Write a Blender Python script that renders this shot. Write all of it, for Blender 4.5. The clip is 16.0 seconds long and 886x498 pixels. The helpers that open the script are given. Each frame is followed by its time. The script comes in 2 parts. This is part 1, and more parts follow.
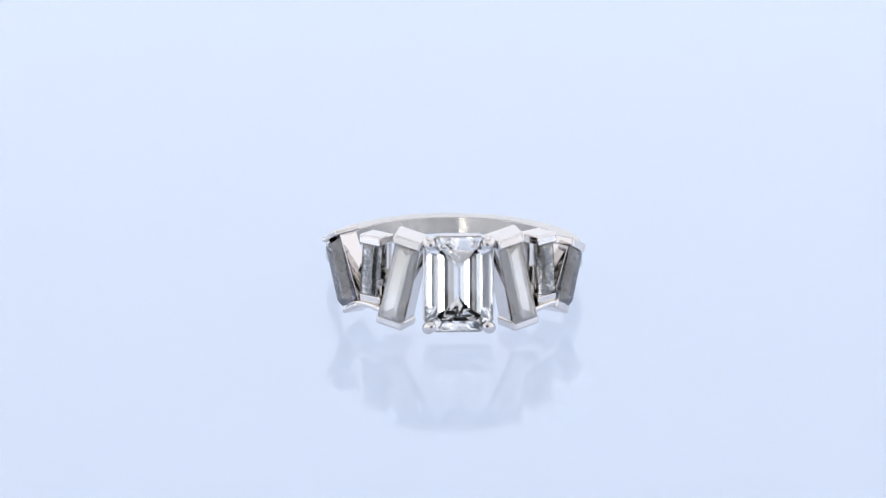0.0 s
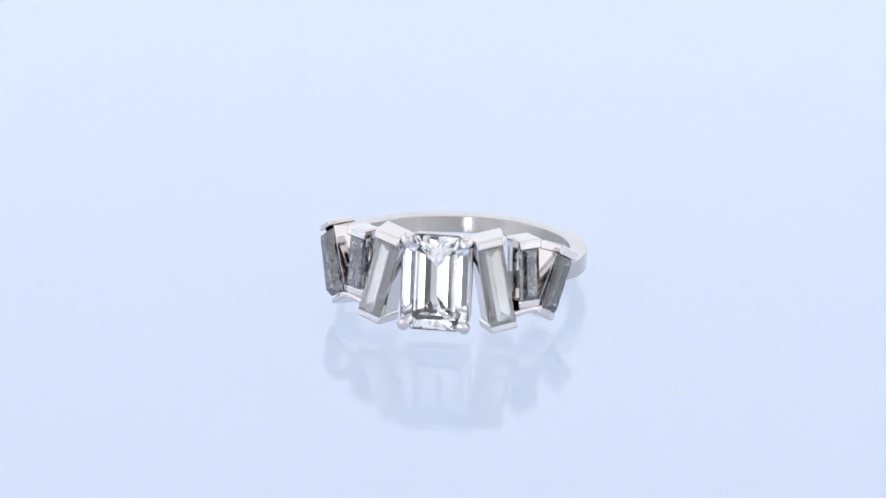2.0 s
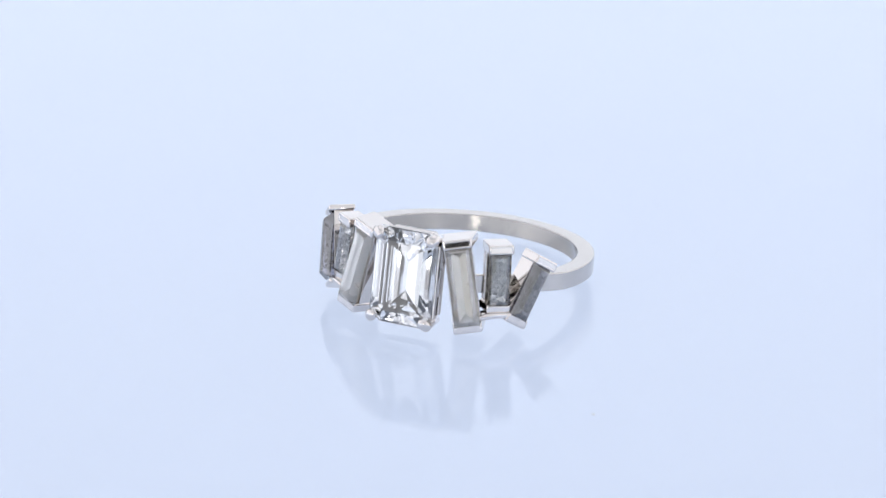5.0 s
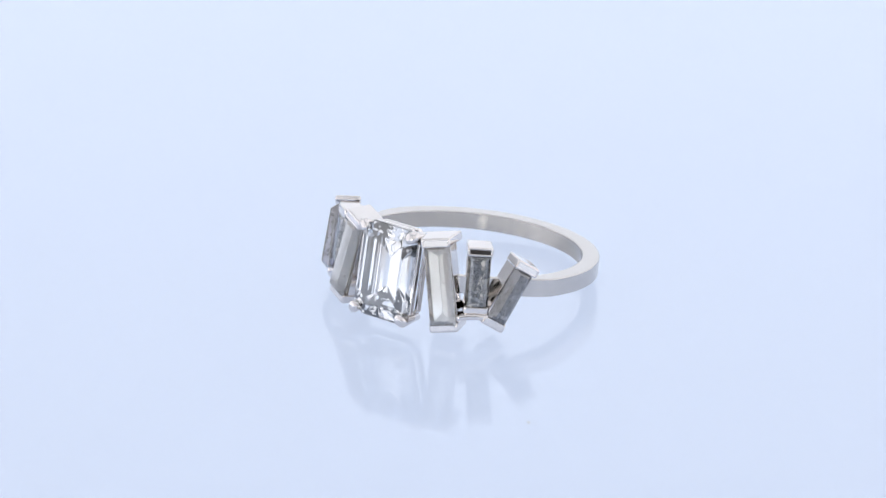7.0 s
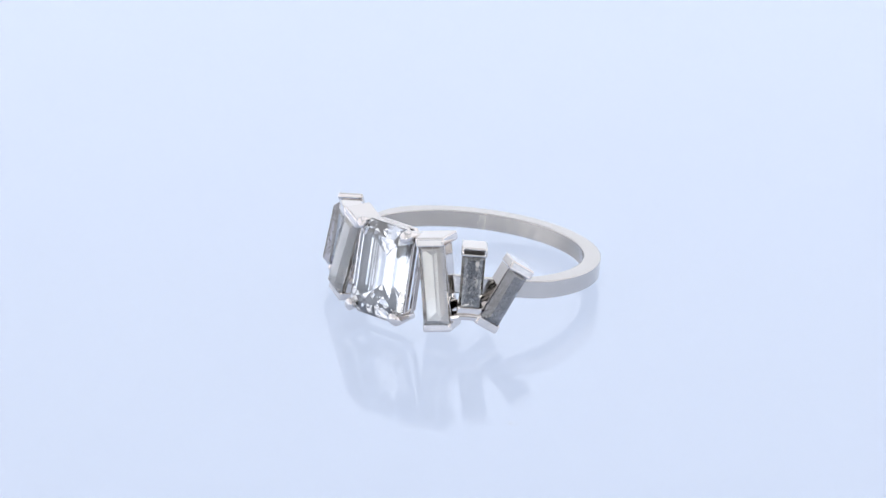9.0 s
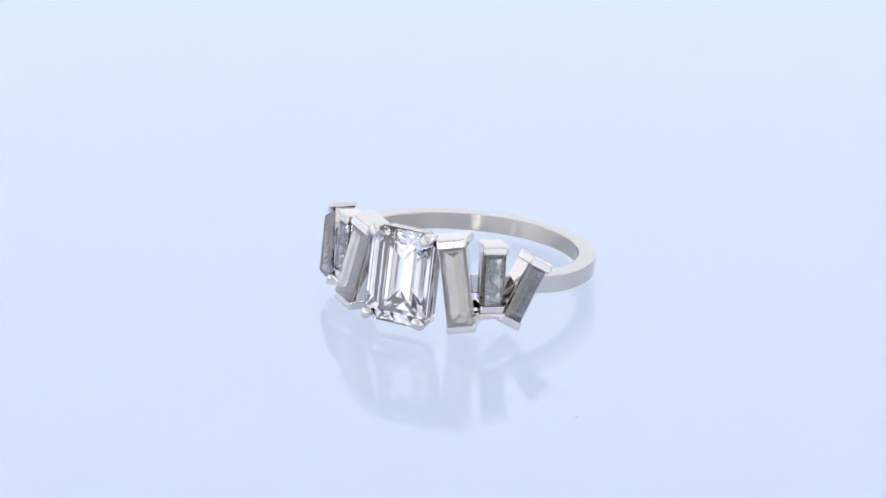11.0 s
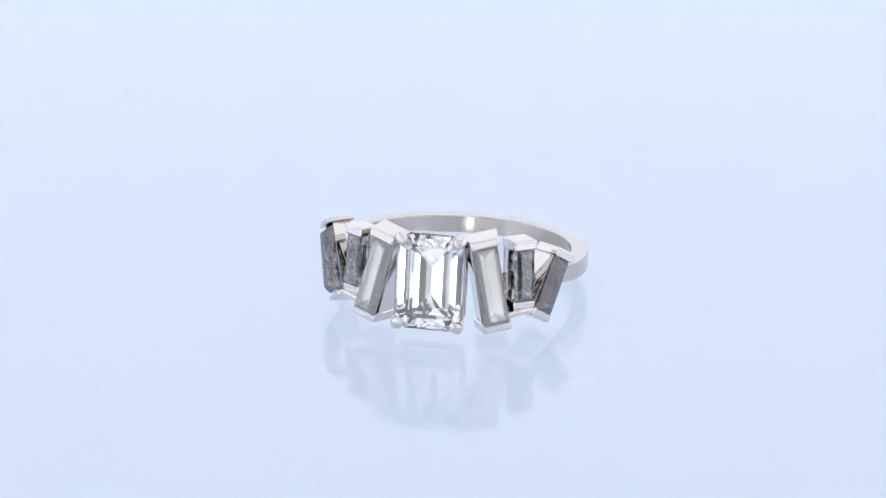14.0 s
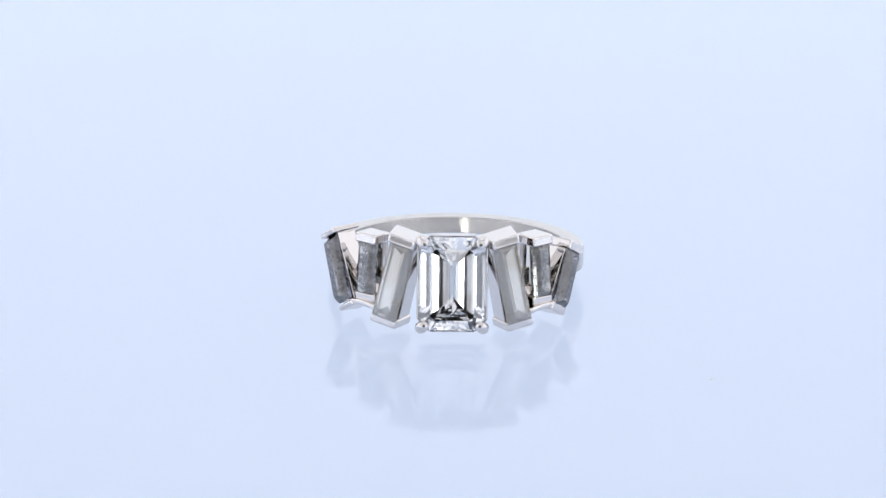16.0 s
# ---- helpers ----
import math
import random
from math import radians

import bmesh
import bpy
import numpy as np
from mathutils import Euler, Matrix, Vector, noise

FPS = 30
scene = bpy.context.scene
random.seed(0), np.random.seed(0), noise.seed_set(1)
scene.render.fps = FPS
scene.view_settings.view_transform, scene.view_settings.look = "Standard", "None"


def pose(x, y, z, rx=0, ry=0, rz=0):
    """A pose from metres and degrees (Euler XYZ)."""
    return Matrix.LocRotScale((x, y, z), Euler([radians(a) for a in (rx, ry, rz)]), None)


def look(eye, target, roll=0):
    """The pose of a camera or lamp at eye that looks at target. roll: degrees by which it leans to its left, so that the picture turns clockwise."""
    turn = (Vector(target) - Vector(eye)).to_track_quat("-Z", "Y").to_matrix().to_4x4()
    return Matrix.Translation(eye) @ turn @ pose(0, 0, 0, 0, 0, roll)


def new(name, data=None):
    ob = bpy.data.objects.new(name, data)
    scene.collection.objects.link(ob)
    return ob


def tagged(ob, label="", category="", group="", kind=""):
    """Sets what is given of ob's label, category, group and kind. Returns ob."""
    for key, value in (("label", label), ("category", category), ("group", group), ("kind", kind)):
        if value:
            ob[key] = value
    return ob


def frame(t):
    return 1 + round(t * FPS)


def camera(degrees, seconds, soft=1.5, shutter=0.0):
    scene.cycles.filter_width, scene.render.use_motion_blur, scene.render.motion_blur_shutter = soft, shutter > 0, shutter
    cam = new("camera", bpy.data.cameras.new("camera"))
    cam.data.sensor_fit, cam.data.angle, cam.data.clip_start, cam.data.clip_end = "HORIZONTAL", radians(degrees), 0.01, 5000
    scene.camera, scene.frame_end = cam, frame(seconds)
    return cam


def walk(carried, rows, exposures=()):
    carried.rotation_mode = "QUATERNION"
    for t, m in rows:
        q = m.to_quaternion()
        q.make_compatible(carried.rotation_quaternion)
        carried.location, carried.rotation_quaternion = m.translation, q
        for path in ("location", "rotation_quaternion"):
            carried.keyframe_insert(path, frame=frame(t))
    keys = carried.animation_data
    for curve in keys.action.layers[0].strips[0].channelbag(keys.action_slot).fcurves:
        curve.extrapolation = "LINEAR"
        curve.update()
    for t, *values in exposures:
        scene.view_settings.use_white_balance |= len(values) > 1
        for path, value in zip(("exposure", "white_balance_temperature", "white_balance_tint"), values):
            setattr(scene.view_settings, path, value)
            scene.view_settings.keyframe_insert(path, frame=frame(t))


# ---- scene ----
cam = camera(14.0, 16.0, soft=1.4)

# The turntable's axle stands at the origin, its top just under z = 0. The camera stands still.
EYE = (-0.00162, -0.23995, 0.10367)
AIM = (-0.00162, 0.00774, -0.00040)
VIEW = look(EYE, AIM)
walk(cam, [(0.0, VIEW), (16.0, VIEW)], exposures=[(0.0, 0.0), (16.0, 0.0)])
cam.data.dof.use_dof = True
cam.data.dof.focus_distance = 0.2585
cam.data.dof.aperture_fstop = 70.0

MM = 0.001

# ---- light ----
world = bpy.data.worlds.new("studio")
world.use_nodes = True
scene.world = world
world.node_tree.nodes["Background"].inputs["Color"].default_value = (0.85, 0.92, 1.0, 1)
world.node_tree.nodes["Background"].inputs["Strength"].default_value = 0.05


def area(name, size_x, size_y, watts, colour, eye, target):
    data = bpy.data.lights.new(name, "AREA")
    data.shape, data.size, data.size_y = "RECTANGLE", size_x, size_y
    data.energy, data.color = watts, colour
    lamp = new(name, data)
    lamp.matrix_world = look(eye, target)
    return lamp


area("ceiling_softbox", 0.50, 0.50, 0.40, (1.0, 0.96, 0.98), (0.03, 0.06, 0.46), (0.0, 0.02, 0.0))
area("back_softbox", 0.66, 0.42, 0.41, (0.90, 0.94, 1.0), (0.02, 0.405, 0.225), (0.02, 0.0, 0.225))
area("right_softbox", 0.66, 0.45, 0.53, (1.0, 0.965, 0.975), (0.345, 0.02, 0.20), (0.0, 0.02, 0.20))
area("left_softbox", 0.66, 0.45, 0.53, (1.0, 0.965, 0.975), (-0.345, 0.02, 0.20), (0.0, 0.02, 0.20))
area("front_softbox", 0.26, 0.41, 0.135, (0.92, 0.95, 1.0), (-0.205, -0.332, 0.235), (-0.205, 0.0, 0.235))
area("front_softbox", 0.26, 0.32, 0.110, (0.92, 0.95, 1.0), (0.205, -0.332, 0.280), (0.205, 0.0, 0.280))
area("front_softbox", 0.175, 0.085, 0.022, (0.92, 0.95, 1.0), (0.2475, -0.332, 0.074), (0.2475, 0.0, 0.074))
area("front_softbox", 0.085, 0.32, 0.036, (0.92, 0.95, 1.0), (0.0305, -0.332, 0.280), (0.0305, 0.0, 0.280))
# low row of small fill panels added at table height: from, to and radiance
for x0, x1, glow in ((-0.335, -0.215, 0.55), (-0.209, -0.112, 0.72), (0.126, 0.210, 0.72), (0.216, 0.335, 0.55)):
    area("low_fill_panel", x1 - x0, 0.052, glow * 0.92 * math.pi * 0.052 * (x1 - x0), (0.80, 0.90, 1.0), ((x0 + x1) / 2, -0.331, 0.001), ((x0 + x1) / 2, 0.0, 0.001))
area("front_lamp", 0.036, 0.024, 0.019, (1.0, 0.98, 0.95), (-0.0635, -0.29, 0.0195), (-0.003, -0.009, 0.004))


# ---- materials ----
def material(name, colour, rough=0.4, metal=0.0, ior=1.5, transmission=0.0, coat=0.0):
    mat = bpy.data.materials.new(name)
    mat.use_nodes = True
    b = mat.node_tree.nodes["Principled BSDF"]
    b.inputs["Base Color"].default_value = (*colour, 1)
    b.inputs["Roughness"].default_value = rough
    b.inputs["Metallic"].default_value = metal
    b.inputs["IOR"].default_value = ior
    b.inputs["Transmission Weight"].default_value = transmission
    b.inputs["Coat Weight"].default_value = coat
    return mat


def node(mat, kind, **inputs):
    n = mat.node_tree.nodes.new(kind)
    for key, value in inputs.items():
        n.inputs[key.replace("_", " ")].default_value = value
    return n


def ramp(mat, source, stops):
    n = mat.node_tree.nodes.new("ShaderNodeValToRGB")
    while len(n.color_ramp.elements) < len(stops):
        n.color_ramp.elements.new(0.5)
    for e, (at, c) in zip(n.color_ramp.elements, stops):
        e.position, e.color = at, (*c, 1)
    mat.node_tree.links.new(source, n.inputs[0])
    return n


def bsdf(mat):
    return mat.node_tree.nodes["Principled BSDF"]


def coords(mat, scale=(1, 1, 1)):
    t = mat.node_tree.nodes.new("ShaderNodeTexCoord")
    m = mat.node_tree.nodes.new("ShaderNodeMapping")
    m.inputs["Scale"].default_value = scale
    mat.node_tree.links.new(t.outputs["Object"], m.inputs["Vector"])
    return m.outputs["Vector"]


def gold_material(name, colour, rough):
    mat = material(name, colour, rough, metal=1.0)
    links = mat.node_tree.links
    at = coords(mat)
    fine = node(mat, "ShaderNodeTexNoise", Scale=9000.0, Detail=3.0)
    links.new(at, fine.inputs["Vector"])
    wide = node(mat, "ShaderNodeTexNoise", Scale=700.0, Detail=2.0)
    links.new(at, wide.inputs["Vector"])
    r = ramp(mat, wide.outputs["Fac"], [(0.3, (rough * 0.7,) * 3), (0.75, (rough * 1.6,) * 3)])
    links.new(r.outputs["Color"], bsdf(mat).inputs["Roughness"])
    bump = node(mat, "ShaderNodeBump", Strength=0.06, Distance=0.00002)
    links.new(fine.outputs["Fac"], bump.inputs["Height"])
    links.new(bump.outputs["Normal"], bsdf(mat).inputs["Normal"])
    return mat


GOLD = gold_material("white_gold", (0.70, 0.665, 0.64), 0.03)
# darker, warmer gold: the dim inside of the band is set in its colour
INSIDE = gold_material("shaded_white_gold", (0.50, 0.455, 0.40), 0.12)
SATIN = gold_material("satin_white_gold", (0.57, 0.545, 0.52), 0.10)


DIAMOND = material("clear_diamond", (1.0, 1.0, 1.0), 0.0, ior=2.42, transmission=1.0)


def rough_stone(name, low, high, dark, amount, transmission, scale, stretch=1.0, grain=0.75):
    """Translucent grey diamond: cloudy body with dark specks and cracks."""
    mat = material(name, high, 0.03, ior=2.42, transmission=transmission)
    links = mat.node_tree.links
    at = coords(mat, (1, 1, stretch))
    cloud = node(mat, "ShaderNodeTexNoise", Scale=scale * 0.35, Detail=4.0)
    links.new(at, cloud.inputs["Vector"])
    spread = 0.18 - 0.11 * max(amount, 0.0)
    body = ramp(mat, cloud.outputs["Fac"], [(0.5 - spread, low), (0.5 + spread, high)])
    speck = node(mat, "ShaderNodeTexNoise", Scale=scale, Detail=2.5, Roughness=0.65, Distortion=0.6)
    links.new(at, speck.inputs["Vector"])
    mask = ramp(mat, speck.outputs["Fac"], [(0.5 + 0.16 * (1 - amount), (0, 0, 0)), (0.56 + 0.16 * (1 - amount), (1, 1, 1))])
    mix = node(mat, "ShaderNodeMix")
    mix.data_type = "RGBA"
    links.new(mask.outputs["Color"], mix.inputs[0])
    links.new(body.outputs["Color"], mix.inputs[6])
    mix.inputs[7].default_value = (*dark, 1)
    grit = node(mat, "ShaderNodeTexNoise", Scale=scale * 2.6, Detail=2.0, Roughness=0.6)
    links.new(at, grit.inputs["Vector"])
    edge = grain
    fleck = ramp(mat, grit.outputs["Fac"], [(edge, (0, 0, 0)), (edge + 0.03, (1, 1, 1))])
    pale = node(mat, "ShaderNodeMix")
    pale.data_type = "RGBA"
    links.new(fleck.outputs["Color"], pale.inputs[0])
    links.new(mix.outputs[2], pale.inputs[6])
    pale.inputs[7].default_value = (0.86, 0.85, 0.83, 1)
    links.new(pale.outputs[2], bsdf(mat).inputs["Base Color"])
    solid = node(mat, "ShaderNodeMath")
    solid.operation = "MAXIMUM"
    links.new(mask.outputs["Color"], solid.inputs[0])
    links.new(fleck.outputs["Color"], solid.inputs[1])
    less = node(mat, "ShaderNodeMath")
    less.operation = "MULTIPLY_ADD"
    links.new(solid.outputs[0], less.inputs[0])
    less.inputs[1].default_value = -transmission * 0.85
    less.inputs[2].default_value = transmission
    links.new(less.outputs[0], bsdf(mat).inputs["Transmission Weight"])
    bump = node(mat, "ShaderNodeBump", Strength=0.08 * max(amount, 0.0), Distance=0.00003)
    links.new(speck.outputs["Fac"], bump.inputs["Height"])
    links.new(bump.outputs["Normal"], bsdf(mat).inputs["Normal"])
    return mat


MILKY = rough_stone("milky_grey_diamond", (0.92, 0.855, 0.76), (1.0, 0.96, 0.89), (0.45, 0.41, 0.36), -0.1, 0.82, 1300.0)
PEPPER = rough_stone("salt_and_pepper_diamond", (0.80, 0.78, 0.755), (0.97, 0.955, 0.93), (0.02, 0.018, 0.016), -0.2, 0.97, 2900.0, 0.6, 0.9)
SMOKY = rough_stone("dark_speckled_diamond", (0.54, 0.51, 0.45), (0.84, 0.81, 0.73), (0.012, 0.011, 0.010), -0.2, 0.98, 3200.0, 1.0, 0.9)
SLATE = rough_stone("slate_grey_diamond", (0.27, 0.265, 0.31), (0.56, 0.555, 0.625), (0.015, 0.015, 0.02), -0.2, 0.98, 2600.0, 0.3, 0.9)

CARBON = material("black_carbon", (0.012, 0.011, 0.010), 0.35)
FEATHER = material("silver_feather", (0.97, 0.96, 0.94), 0.12, metal=1.0)

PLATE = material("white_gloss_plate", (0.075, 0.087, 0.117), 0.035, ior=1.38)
bsdf(PLATE).inputs["Emission Color"].default_value = (0.609, 0.690, 0.868, 1)     # even glow added to thin out shadows; no lamp stands below
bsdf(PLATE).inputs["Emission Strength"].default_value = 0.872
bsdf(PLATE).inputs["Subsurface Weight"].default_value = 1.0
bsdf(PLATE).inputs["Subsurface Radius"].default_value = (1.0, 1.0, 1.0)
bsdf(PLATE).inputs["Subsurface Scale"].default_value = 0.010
WHITE = material("white_tent_fabric", (0.80, 0.82, 0.85), 0.8)
FRONT_CLOTH = material("white_front_fabric", (0.70, 0.69, 0.685), 0.8)
DARK_PANEL = material("dark_grey_panel", (0.09, 0.088, 0.085), 0.85)
DUST = material("grey_dust", (0.50, 0.49, 0.48), 0.8)
CLEAR = bpy.data.materials.new("clear_acrylic")
CLEAR.use_nodes = True
tree = CLEAR.node_tree
tree.nodes.remove(tree.nodes["Principled BSDF"])
see = tree.nodes.new("ShaderNodeBsdfTransparent")
see.inputs["Color"].default_value = (0.985, 0.99, 0.995, 1)
sheen = tree.nodes.new("ShaderNodeBsdfGlossy")
sheen.inputs["Roughness"].default_value = 0.05
both = tree.nodes.new("ShaderNodeMixShader")
both.inputs[0].default_value = 0.015
tree.links.new(see.outputs[0], both.inputs[1])
tree.links.new(sheen.outputs[0], both.inputs[2])
tree.links.new(both.outputs[0], tree.nodes["Material Output"].inputs[0])


# ---- mesh helpers ----
def part(name, bm, mat, parent=None, label=""):
    bmesh.ops.recalc_face_normals(bm, faces=bm.faces)
    mesh = bpy.data.meshes.new(name)
    bm.to_mesh(mesh)
    bm.free()
    mesh.materials.append(mat)
    ob = new(name, mesh)
    ob.parent = parent
    return tagged(ob, label)


def box(bm, x0, x1, y0, y1, z0, z1, bevel=0.0, segments=2):
    made = bmesh.ops.create_cube(bm, size=1.0)["verts"]
    for v in made:
        v.co = Vector(((x0 + x1) / 2 + v.co.x * (x1 - x0), (y0 + y1) / 2 + v.co.y * (y1 - y0), (z0 + z1) / 2 + v.co.z * (z1 - z0)))
    if bevel:
        edges = list({e for v in made for e in v.link_edges})
        bmesh.ops.bevel(bm, geom=edges, offset=bevel, segments=segments, affect="EDGES", profile=0.5)
    return made


def sweep(bm, path, section, closed=False, up=Vector((0, 0, 1))):
    """Carry a closed section (points across, up) along a path."""
    rings, n = [], len(path)
    for i, p in enumerate(path):
        a = path[(i - 1) % n] if closed or i else path[0]
        b = path[(i + 1) % n] if closed or i < n - 1 else path[-1]
        along = (b - a).normalized()
        side = along.cross(up).normalized()
        top = side.cross(along)
        rings.append([bm.verts.new(p + side * s + top * t) for s, t in section])
    for i in range(n if closed else n - 1):
        r, q = rings[i], rings[(i + 1) % n]
        for k in range(len(section)):
            bm.faces.new((r[k], r[(k + 1) % len(r)], q[(k + 1) % len(r)], q[k]))
    if not closed:
        bm.faces.new(rings[0])
        bm.faces.new(rings[-1][::-1])


def rounded(w, h, r, steps=3):
    """Section of a bar w by h with rounded corners."""
    out = []
    for cx, cy, a0 in ((w / 2 - r, h / 2 - r, 0), (-w / 2 + r, h / 2 - r, 90), (-w / 2 + r, -h / 2 + r, 180), (w / 2 - r, -h / 2 + r, 270)):
        for k in range(steps + 1):
            a = radians(a0 + 90 * k / steps)
            out.append((cx + r * math.cos(a), cy + r * math.sin(a)))
    return out


def outline(a, b, c):
    c = max(c, 0.02 * a)
    return [(a, -b + c), (a, b - c), (a - c, b), (-a + c, b), (-a, b - c), (-a, -b + c), (-a + c, -b), (a - c, -b)]


def step_cut(a, b, c, levels, keel):
    """A step-cut stone, in mm: u across, v along, w out. levels: (w, inset); keel: the depth of the closing ridge."""
    bm = bmesh.new()
    rings = []
    for w, inset in levels:
        rings.append([bm.verts.new((u, v, w)) for u, v in outline(a - inset, b - inset, c - 0.5858 * inset)])
    bm.faces.new(rings[0])
    for r, q in zip(rings, rings[1:]):
        for k in range(8):
            bm.faces.new((r[k], r[(k + 1) % 8], q[(k + 1) % 8], q[k]))
    last = rings[-1]
    rest = b - a
    hi, lo = bm.verts.new((0, rest, keel)), bm.verts.new((0, -rest, keel))
    bm.faces.new((last[0], last[1], hi, lo))
    bm.faces.new((last[4], last[5], lo, hi))
    for k in (1, 2, 3):
        bm.faces.new((last[k], last[k + 1], hi))
    for k in (5, 6, 7):
        bm.faces.new((last[k], last[(k + 1) % 8], lo))
    return bm


def emerald_cut(a, b, c, levels, keel):
    """The centre stone, in mm: plain steps along the sides, small broken facets at both ends of the pavilion."""
    rng = random.Random(11)
    bm = bmesh.new()
    rings = []
    for w, inset in levels:
        p = outline(a - inset, b - inset, c - 0.5858 * inset)
        ends = []
        for k in (2, 6):
            (u0, v0), (u1, v1) = p[k], p[k + 1]
            ends.append([(u0 + (u1 - u0) * f, v0) for f in (0.28, 0.5, 0.72)])
        ring_points = p[:3] + ends[0] + p[3:7] + ends[1] + p[7:]
        row = []
        for k, (u, v) in enumerate(ring_points):
            loose = w < -0.7 and k in (2, 3, 4, 5, 6, 9, 10, 11, 12, 13)
            shift = 0.045 if loose else 0.0
            row.append(bm.verts.new((u + rng.uniform(-1, 1) * shift, v + rng.uniform(-1, 1) * shift, w + rng.uniform(-1, 1) * shift)))
        rings.append(row)
    bm.faces.new(rings[0])
    n = len(rings[0])
    for r, q in zip(rings, rings[1:]):
        for k in range(n):
            j = (k + 1) % n
            if k in (0, 7):
                bm.faces.new((r[k], r[j], q[j], q[k]))
            elif k % 2:
                bm.faces.new((r[k], r[j], q[j]))
                bm.faces.new((r[k], q[j], q[k]))
            else:
                bm.faces.new((r[k], r[j], q[k]))
                bm.faces.new((r[j], q[j], q[k]))
    last = rings[-1]
    rest = b - a
    hi, lo = bm.verts.new((0, rest, keel)), bm.verts.new((0, -rest, keel))
    bm.faces.new((last[0], last[1], hi, lo))
    bm.faces.new((last[7], last[8], lo, hi))
    for k in range(1, 7):
        bm.faces.new((last[k], last[k + 1], hi))
    for k in range(8, n):
        bm.faces.new((last[k], last[(k + 1) % n], lo))
    return bm


def flakes(rng, count, a, b, top, bottom, small, large, streak=1.0):
    """Thin crystal flakes scattered inside a stone, in mm."""
    bm = bmesh.new()
    for _ in range(count):
        f = rng.random()
        w = top + (bottom - top) * f
        room = 1.0 - 0.35 * f
        size = rng.uniform(small, large)
        at = Matrix.Translation((rng.uniform(-a, a) * room, rng.uniform(-b, b) * room, w)) @ Euler((rng.uniform(-0.9, 0.9), rng.uniform(-0.9, 0.9), rng.uniform(-0.5, 0.5))).to_matrix().to_4x4()
        rim = []
        for k in range(5):
            t = k * math.tau / 5 + rng.uniform(-0.4, 0.4)
            rim.append(bm.verts.new(at @ Vector((size * math.cos(t) * rng.uniform(0.5, 1.2), size * streak * math.sin(t) * rng.uniform(0.5, 1.2), 0))))
        tip, tail = bm.verts.new(at @ Vector((0, 0, size * 0.22))), bm.verts.new(at @ Vector((0, 0, -size * 0.22)))
        for k in range(5):
            bm.faces.new((rim[k], rim[(k + 1) % 5], tip))
            bm.faces.new((rim[(k + 1) % 5], rim[k], tail))
    return bm


def placed(bm, m):
    bmesh.ops.transform(bm, matrix=m, verts=bm.verts)
    return bm


# ---- the photo tent ----
def slab(name, x0, x1, y0, y1, z0, z1, label, mat=WHITE, category="wall"):
    bm = bmesh.new()
    box(bm, x0, x1, y0, y1, z0, z1)
    return tagged(part(name, bm, mat), label, category, kind="structure")


slab("floor", -0.36, 0.36, -0.34, 0.42, -0.040, -0.030, "white fabric floor of a photo tent", category="floor")
slab("ceiling", -0.36, 0.36, -0.34, 0.42, 0.48, 0.49, "white fabric ceiling of a photo tent", category="ceiling")
slab("wall_back", -0.36, 0.36, 0.42, 0.43, -0.040, 0.49, "white fabric back wall of a photo tent")
slab("wall_left", -0.37, -0.36, -0.34, 0.42, -0.040, 0.49, "white fabric side wall of a photo tent")
slab("wall_right", 0.36, 0.37, -0.34, 0.42, -0.040, 0.49, "white fabric side wall of a photo tent")
# low gap in the front wall, with an added dark panel for dark reflections
OPEN_X0, OPEN_X1, OPEN_Z = -0.060, 0.065, 0.026
FRONT = "white fabric front wall of a photo tent"
slab("wall_front_left", -0.36, OPEN_X0, -0.35, -0.34, -0.040, 0.49, FRONT, FRONT_CLOTH)
slab("wall_front_right", OPEN_X1, 0.36, -0.35, -0.34, -0.040, 0.49, FRONT, FRONT_CLOTH)
slab("wall_front_top", OPEN_X0, OPEN_X1, -0.35, -0.34, OPEN_Z, 0.49, FRONT, FRONT_CLOTH)
slab("wall_front_dark_panel", OPEN_X0 - 0.02, OPEN_X1 + 0.02, -0.37, -0.36, -0.040, OPEN_Z + 0.02, "unseen dark grey panel added behind a low gap in the tent's front", DARK_PANEL)

# ---- turntable ----
SHEET, TOP = 0.58 * MM, -0.155 * MM


def disc(name, radius, z0, z1, mat, parent, label):
    bm = bmesh.new()
    bmesh.ops.create_cone(bm, cap_ends=True, segments=128, radius1=radius, radius2=radius, depth=z1 - z0, matrix=Matrix.Translation((0, 0, (z0 + z1) / 2)))
    return part(name, bm, mat, parent, label)


turntable = tagged(new("turntable"), "round glossy white turntable with an added glow and a clear cover sheet", "turntable")
disc("plate", 0.15, -0.030, -SHEET, PLATE, turntable, "glossy white acrylic plate with an added glow")
sheet = disc("cover_sheet", 0.149, -SHEET + 0.00002, TOP, CLEAR, turntable, "thin clear acrylic sheet")
sheet.visible_shadow = False
for sx, sy, size in ((10.5, -20.57, 0.10), (10.95, -20.5, 0.06)):
    bm = bmesh.new()
    bmesh.ops.create_icosphere(bm, subdivisions=2, radius=size * MM)
    for v in bm.verts:
        v.co = Vector((v.co.x * 1.6, v.co.y, v.co.z * 0.45)) * (0.8 + 0.4 * noise.noise(v.co * 9000))
    bmesh.ops.translate(bm, verts=bm.verts, vec=(sx * MM, sy * MM, TOP + size * 0.4 * MM))
    part("dust_speck", bm, DUST, turntable, "tiny grey speck of dust")

# ---- ring ----
TILT = 8.5          # the ring leans back on its shank
INNER, OUTER, HALF = 8.22, 9.49, 0.655
AXIS = 2.81         # degrees by which the head sits round the shank
ring = tagged(new("ring"), "white gold ring with emerald-cut and grey baguette diamonds on a turntable", "ring")


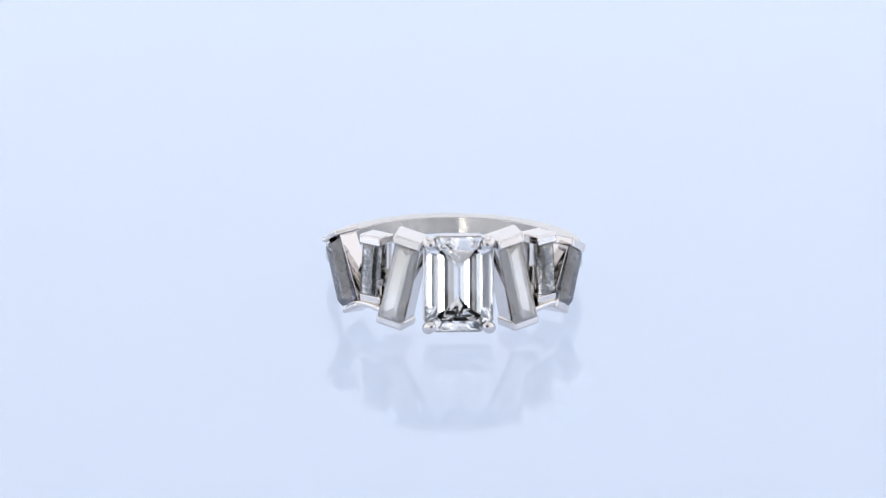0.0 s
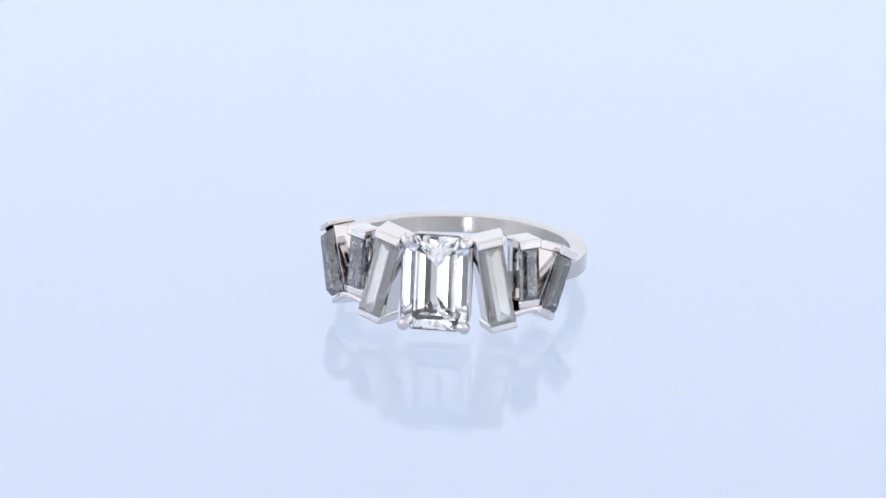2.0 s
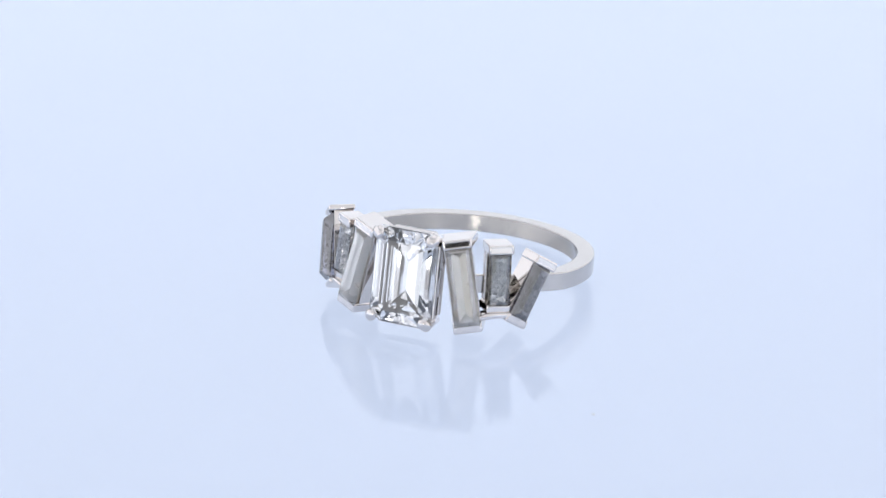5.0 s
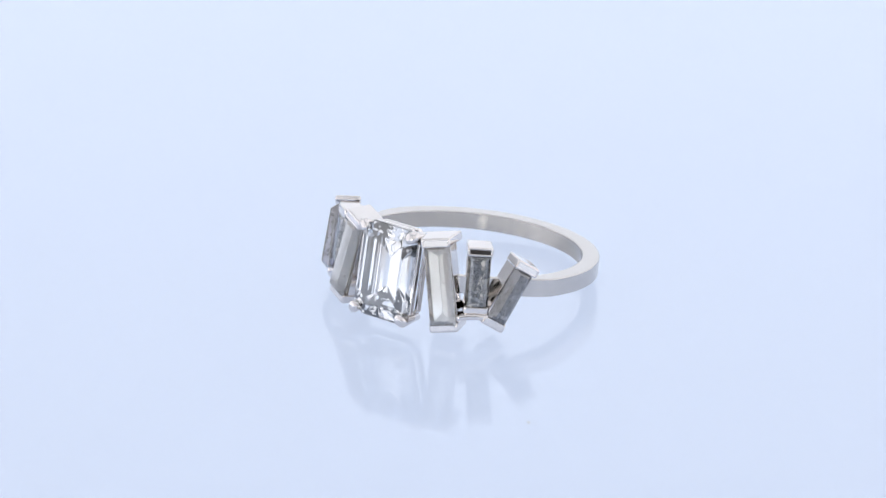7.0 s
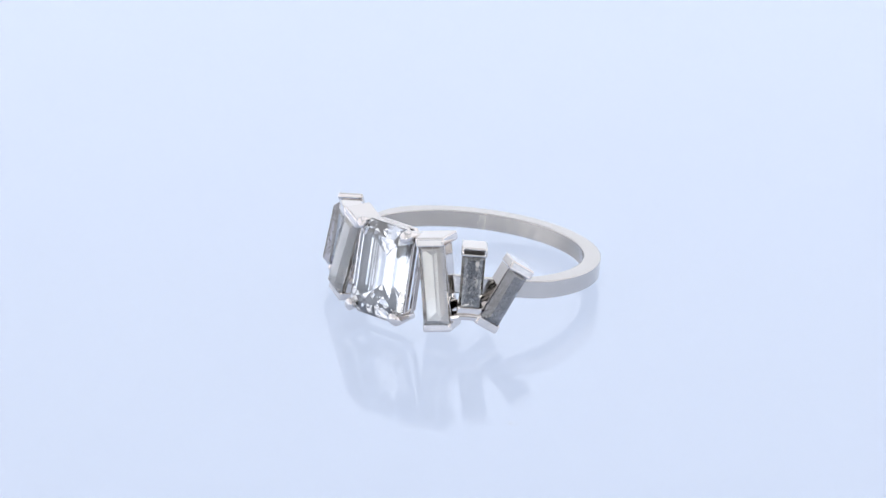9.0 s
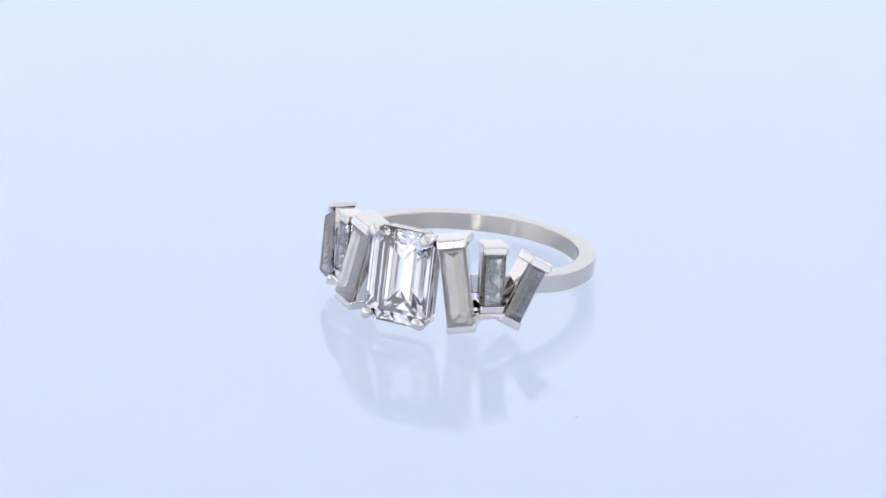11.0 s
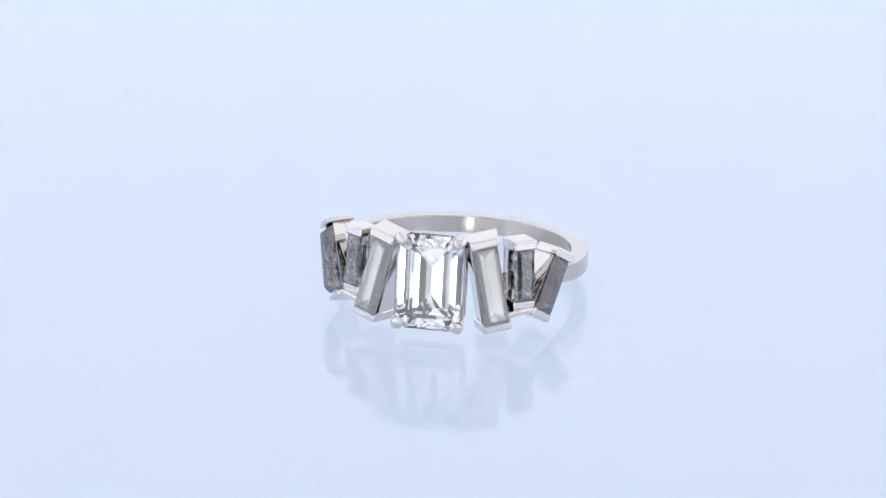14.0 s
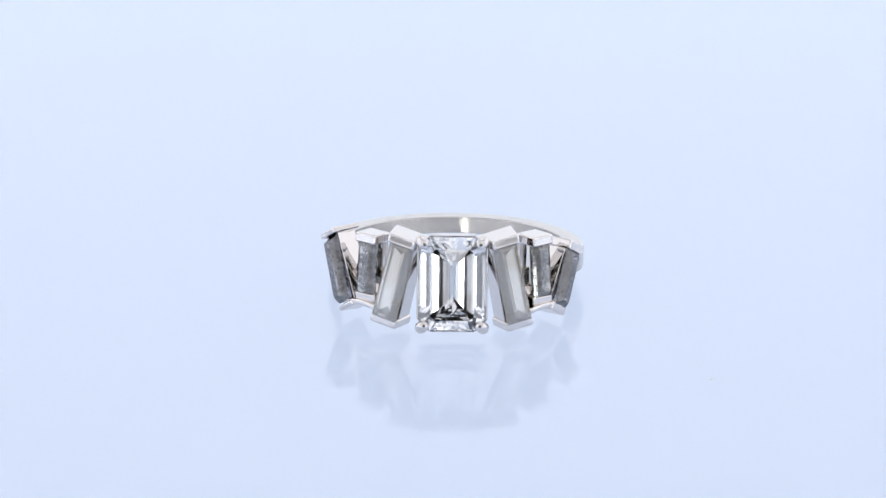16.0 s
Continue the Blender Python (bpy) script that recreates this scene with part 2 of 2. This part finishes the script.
def shank():
    bm = bmesh.new()
    n, path = 150, []
    t0 = 21.0
    rows = []
    for i in range(n + 1):
        a = radians(AXIS + t0 + (360 - 2 * t0) * i / n)
        d = (math.degrees(a) - AXIS + 180) % 360 - 180
        start, run = (72.0, 42.0) if d < 0 else (52.0, 25.0)      # the band thins towards the head
        k = min(1.0, max(0.0, (abs(d) - start) / run))
        k = k * k * (3 - 2 * k)
        outer = 8.62 + (OUTER - 8.62) * k
        ri, ro, h, e = INNER, outer, HALF, 0.07
        sec = [(ri + e, -h), (ro - e, -h), (ro - e * 0.3, -h + e * 0.3), (ro, -h + e), (ro, h - e), (ro - e * 0.3, h - e * 0.3), (ro - e, h), (ri + e, h), (ri + e * 0.3, h - e * 0.3), (ri, h - e), (ri, -h + e), (ri + e * 0.3, -h + e * 0.3)]
        rows.append([bm.verts.new((r * math.sin(a), -r * math.cos(a), z)) for r, z in sec])
    for r, q in zip(rows, rows[1:]):
        for k in range(len(r)):
            f = bm.faces.new((r[k], r[(k + 1) % len(r)], q[(k + 1) % len(r)], q[k]))
            f.smooth = True
            # the inner wall takes the shaded gold
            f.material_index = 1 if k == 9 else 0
    for r, q in zip(rows, rows[1:]):
        for k in (0, 1, 3, 4, 6, 7, 9, 10):       # the flat faces end at a crisp line
            bm.edges.get((r[k], q[k])).smooth = False
    bm.faces.new(rows[0])
    bm.faces.new(rows[-1])
    placed(bm, Matrix.Scale(MM, 4))
    band = part("shank", bm, SATIN, ring, "polished white gold flat band")
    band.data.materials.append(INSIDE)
    return band


def seat_at(azimuth, radius, z, lean, pitch=0.0):
    """Frame of a setting on the ring: u to the right, v up, w outwards, in mm."""
    a = radians(azimuth + AXIS)
    n = Vector((math.sin(a), -math.cos(a), 0))
    t = Vector((math.cos(a), math.sin(a), 0))
    m = Matrix(((t.x, 0, n.x, n.x * radius), (t.y, 0, n.y, n.y * radius), (0, 1, 0, z), (0, 0, 0, 1)))
    return Matrix.Scale(MM, 4) @ m @ Matrix.Rotation(radians(lean), 4, "Z") @ Matrix.Rotation(radians(pitch), 4, "X")


def centre_setting():
    m = seat_at(0.0, 10.60, 0.32, 0.0, -4.2)
    bm = bmesh.new()
    for depth, a, b, thick in ((-0.86, 2.38, 3.32, 0.30), (-1.78, 2.30, 3.22, 0.36)):
        path = [Vector((u, v, depth)) for u, v in outline(a, b, 0.8)]
        sweep(bm, path, rounded(thick * 0.8, thick * 1.35, 0.09), closed=True)
    basket = part("basket", placed(bm, m), GOLD, ring, "open white gold basket with two rails")
    for sx in (-1, 1):
        for sy in (-1, 1):
            bm = bmesh.new()
            foot, mid, tip = Vector((2.08 * sx, 2.92 * sy, -2.15)), Vector((2.16 * sx, 3.06 * sy, -0.55)), Vector((2.02 * sx, 2.95 * sy, 0.02))
            rows = []
            spots = [(foot, 0.27), ((foot + mid) / 2, 0.31), (mid, 0.40), ((mid + tip) / 2 + Vector((0.06 * sx, 0.06 * sy, 0.05)), 0.44), (tip, 0.40), (tip + Vector((-0.04 * sx, -0.04 * sy, 0.12)), 0.28), (tip + Vector((-0.06 * sx, -0.06 * sy, 0.17)), 0.10)]
            for p, r in spots:
                rows.append([bm.verts.new(p + Vector((r * math.cos(k * math.tau / 14), r * math.sin(k * math.tau / 14), 0))) for k in range(14)])
            for r, q in zip(rows, rows[1:]):
                for k in range(14):
                    bm.faces.new((r[k], r[(k + 1) % 14], q[(k + 1) % 14], q[k])).smooth = True
            bm.faces.new(rows[0])
            bm.faces.new(rows[-1])
            part("prong", placed(bm, m), GOLD, basket, "rounded white gold prong")
    levels = [(0.0, 0.89), (-0.14, 0.62), (-0.30, 0.32), (-0.52, 0.0), (-0.60, 0.0), (-1.08, 0.42), (-1.66, 1.04), (-2.14, 1.60)]
    stone = emerald_cut(2.42, 3.42, 0.85, levels, -2.80)
    part("emerald_cut_diamond", placed(stone, m), DIAMOND, basket, "large clear emerald-cut diamond")


def bar_setting(azimuth, z, lean, half, wide, mat, label, radius=10.42, rise=0.40, walls=False, flare=1.0, slope=0.09, thick=0.70, over=0.10, dark=0, pale=0, seed=1):
    m = seat_at(azimuth, radius, z, lean)
    bm = bmesh.new()
    w = wide / 2
    deep = radius - 8.20
    box(bm, -w * 0.98, w * 0.98, -half + 0.1, half - 0.1, -deep, -deep + 0.22, 0.05)
    for s in (-1, 1):
        if walls:
            box(bm, s * (w + 0.03) - 0.05, s * (w + 0.03) + 0.05, -half + 0.2, half - 0.2, -deep, -0.32, 0.03)
        else:
            box(bm, s * w * 0.8 - 0.09, s * w * 0.8 + 0.09, -half + 0.15, half - 0.15, -deep + 0.1, -deep + 0.6, 0.04)
    tray = part("bar_setting", placed(bm, m), GOLD, ring, "white gold channel between two end bars")
    for s in (-1, 1):
        bm = bmesh.new()
        v0, v1 = sorted((s * (half - thick), s * half))
        box(bm, -w - over, w + over, v0, v1, -deep - 0.02, 0.10)
        for v in bm.verts:
            if v.co.z < -0.5:
                v.co.x *= flare if s > 0 else 1 + (flare - 1) * 0.4
        bm.faces.ensure_lookup_table()
        front = max(bm.faces, key=lambda f: f.calc_center_median().z)
        edges = list(bm.edges)
        if s > 0:
            for v in front.verts:
                v.co.z -= (v.co.y - (v0 + v1) / 2) * slope
        bmesh.ops.bevel(bm, geom=[e for e in edges if e.is_valid], offset=0.135 if s > 0 else 0.17, segments=4, affect="EDGES", profile=0.5)
        if s > 0:       # a shallow panel in the front of each upper bar
            face = max((f for f in bm.faces if f.normal.z > 0.8), key=lambda f: f.calc_area())
            bmesh.ops.inset_individual(bm, faces=[face], thickness=0.07, depth=-0.045)
        for f in bm.faces:
            f.smooth = f.calc_area() < 0.12
        part("end_bar", placed(bm, m), GOLD, tray, "polished white gold end bar")
    keel = min(1.42, deep - 0.27)
    levels = [(rise, 0.42), (rise * 0.35, 0.17), (-0.10, 0.0), (-0.20, 0.0), (-0.20 - 0.45 * (keel - 0.2), 0.32)]
    stone = step_cut(w, half - 0.52, 0.03, levels, -keel)
    m = m @ Matrix.Rotation(radians(-4.0), 4, "X")
    part("baguette_diamond", placed(stone, m), mat, tray, label)
    rng = random.Random(seed)
    a, b = w - 0.46, half - 1.05
    if dark:
        part("inclusions", placed(flakes(rng, dark, a, b, rise - 0.12, -keel * 0.75, 0.045, 0.15, 1.8), m), CARBON, tray, "black carbon flakes inside the stone")
    if pale:
        part("feathers", placed(flakes(rng, pale, a, b, rise - 0.15, -keel * 0.75, 0.03, 0.11, 1.8), m), FEATHER, tray, "silvery feathers inside the stone")


def bridge(a0, a1, z0, z1, radius):
    """A curved rail that ties two neighbouring settings together."""
    bm = bmesh.new()
    path = []
    for k in range(9):
        f = k / 8
        a = radians(AXIS + a0 + (a1 - a0) * f)
        path.append(Vector((radius * math.sin(a), -radius * math.cos(a), z0 + (z1 - z0) * f + 0.28 * math.sin(math.pi * f))))
    sweep(bm, path, rounded(1.3, 0.42, 0.12))
    for f in bm.faces:
        f.smooth = len(f.verts) == 4
    part("bridge", placed(bm, Matrix.Scale(MM, 4)), GOLD, ring, "curved white gold bridge")


shank()
centre_setting()
MILKY_LABEL = "milky grey step-cut baguette diamond"
PEPPER_LABEL = "salt and pepper baguette diamond with black specks"
SLATE_LABEL = "slate grey baguette diamond"
bar_setting(24.3, 0.21, 11, 3.43, 1.85, MILKY, MILKY_LABEL, radius=10.32, walls=True, flare=1.45)
bar_setting(39.3, 0.75, 1, 2.50, 1.62, SMOKY, "dark smoky baguette diamond full of specks", radius=10.05, rise=0.25, dark=120, pale=130, seed=3)
bar_setting(52.8, -0.20, -27, 2.62, 1.48, SLATE, SLATE_LABEL, radius=10.22, rise=0.42, walls=True, over=0.18, dark=120, pale=70, seed=4)
bar_setting(-24.2, 0.25, -13, 3.37, 1.85, MILKY, MILKY_LABEL, radius=10.25, rise=0.34, walls=True, flare=1.45)
bar_setting(-39.2, 0.75, -1, 2.48, 1.66, PEPPER, PEPPER_LABEL, radius=9.72, rise=0.25, dark=120, pale=60, seed=5)
bar_setting(-55.8, 0.10, 27, 2.88, 1.48, SLATE, SLATE_LABEL, radius=9.95, rise=0.50, walls=True, thick=0.42, over=0.22, flare=1.6, dark=130, pale=60, seed=6)
bridge(31.0, 48.5, -2.1, -2.05, 9.75)
bridge(-30.5, -49.5, -2.1, -2.0, 9.45)

# ---- motion of the turntable and of what lies on it ----
SPEED, TURN_BACK = -5.622, 8.274
RING_AT = Matrix.Translation((-0.00029, 0.00188, 0.00190)) @ pose(0, 0, 0, 0, 0, -22.68) @ pose(0, 0, 0, -TILT)


def motions():
    times = sorted({k * 0.5 for k in range(33)} | {8.1, 8.2, 8.27, 8.34, 8.44})
    rows = []
    for t in times:
        turned = SPEED * ((t if t < TURN_BACK else 2 * TURN_BACK - t) - 4.0)
        rows.append((t, pose(0, 0, 0, 0, 0, turned)))
    walk(turntable, rows)
    walk(ring, [(t, m @ RING_AT) for t, m in rows])


motions()
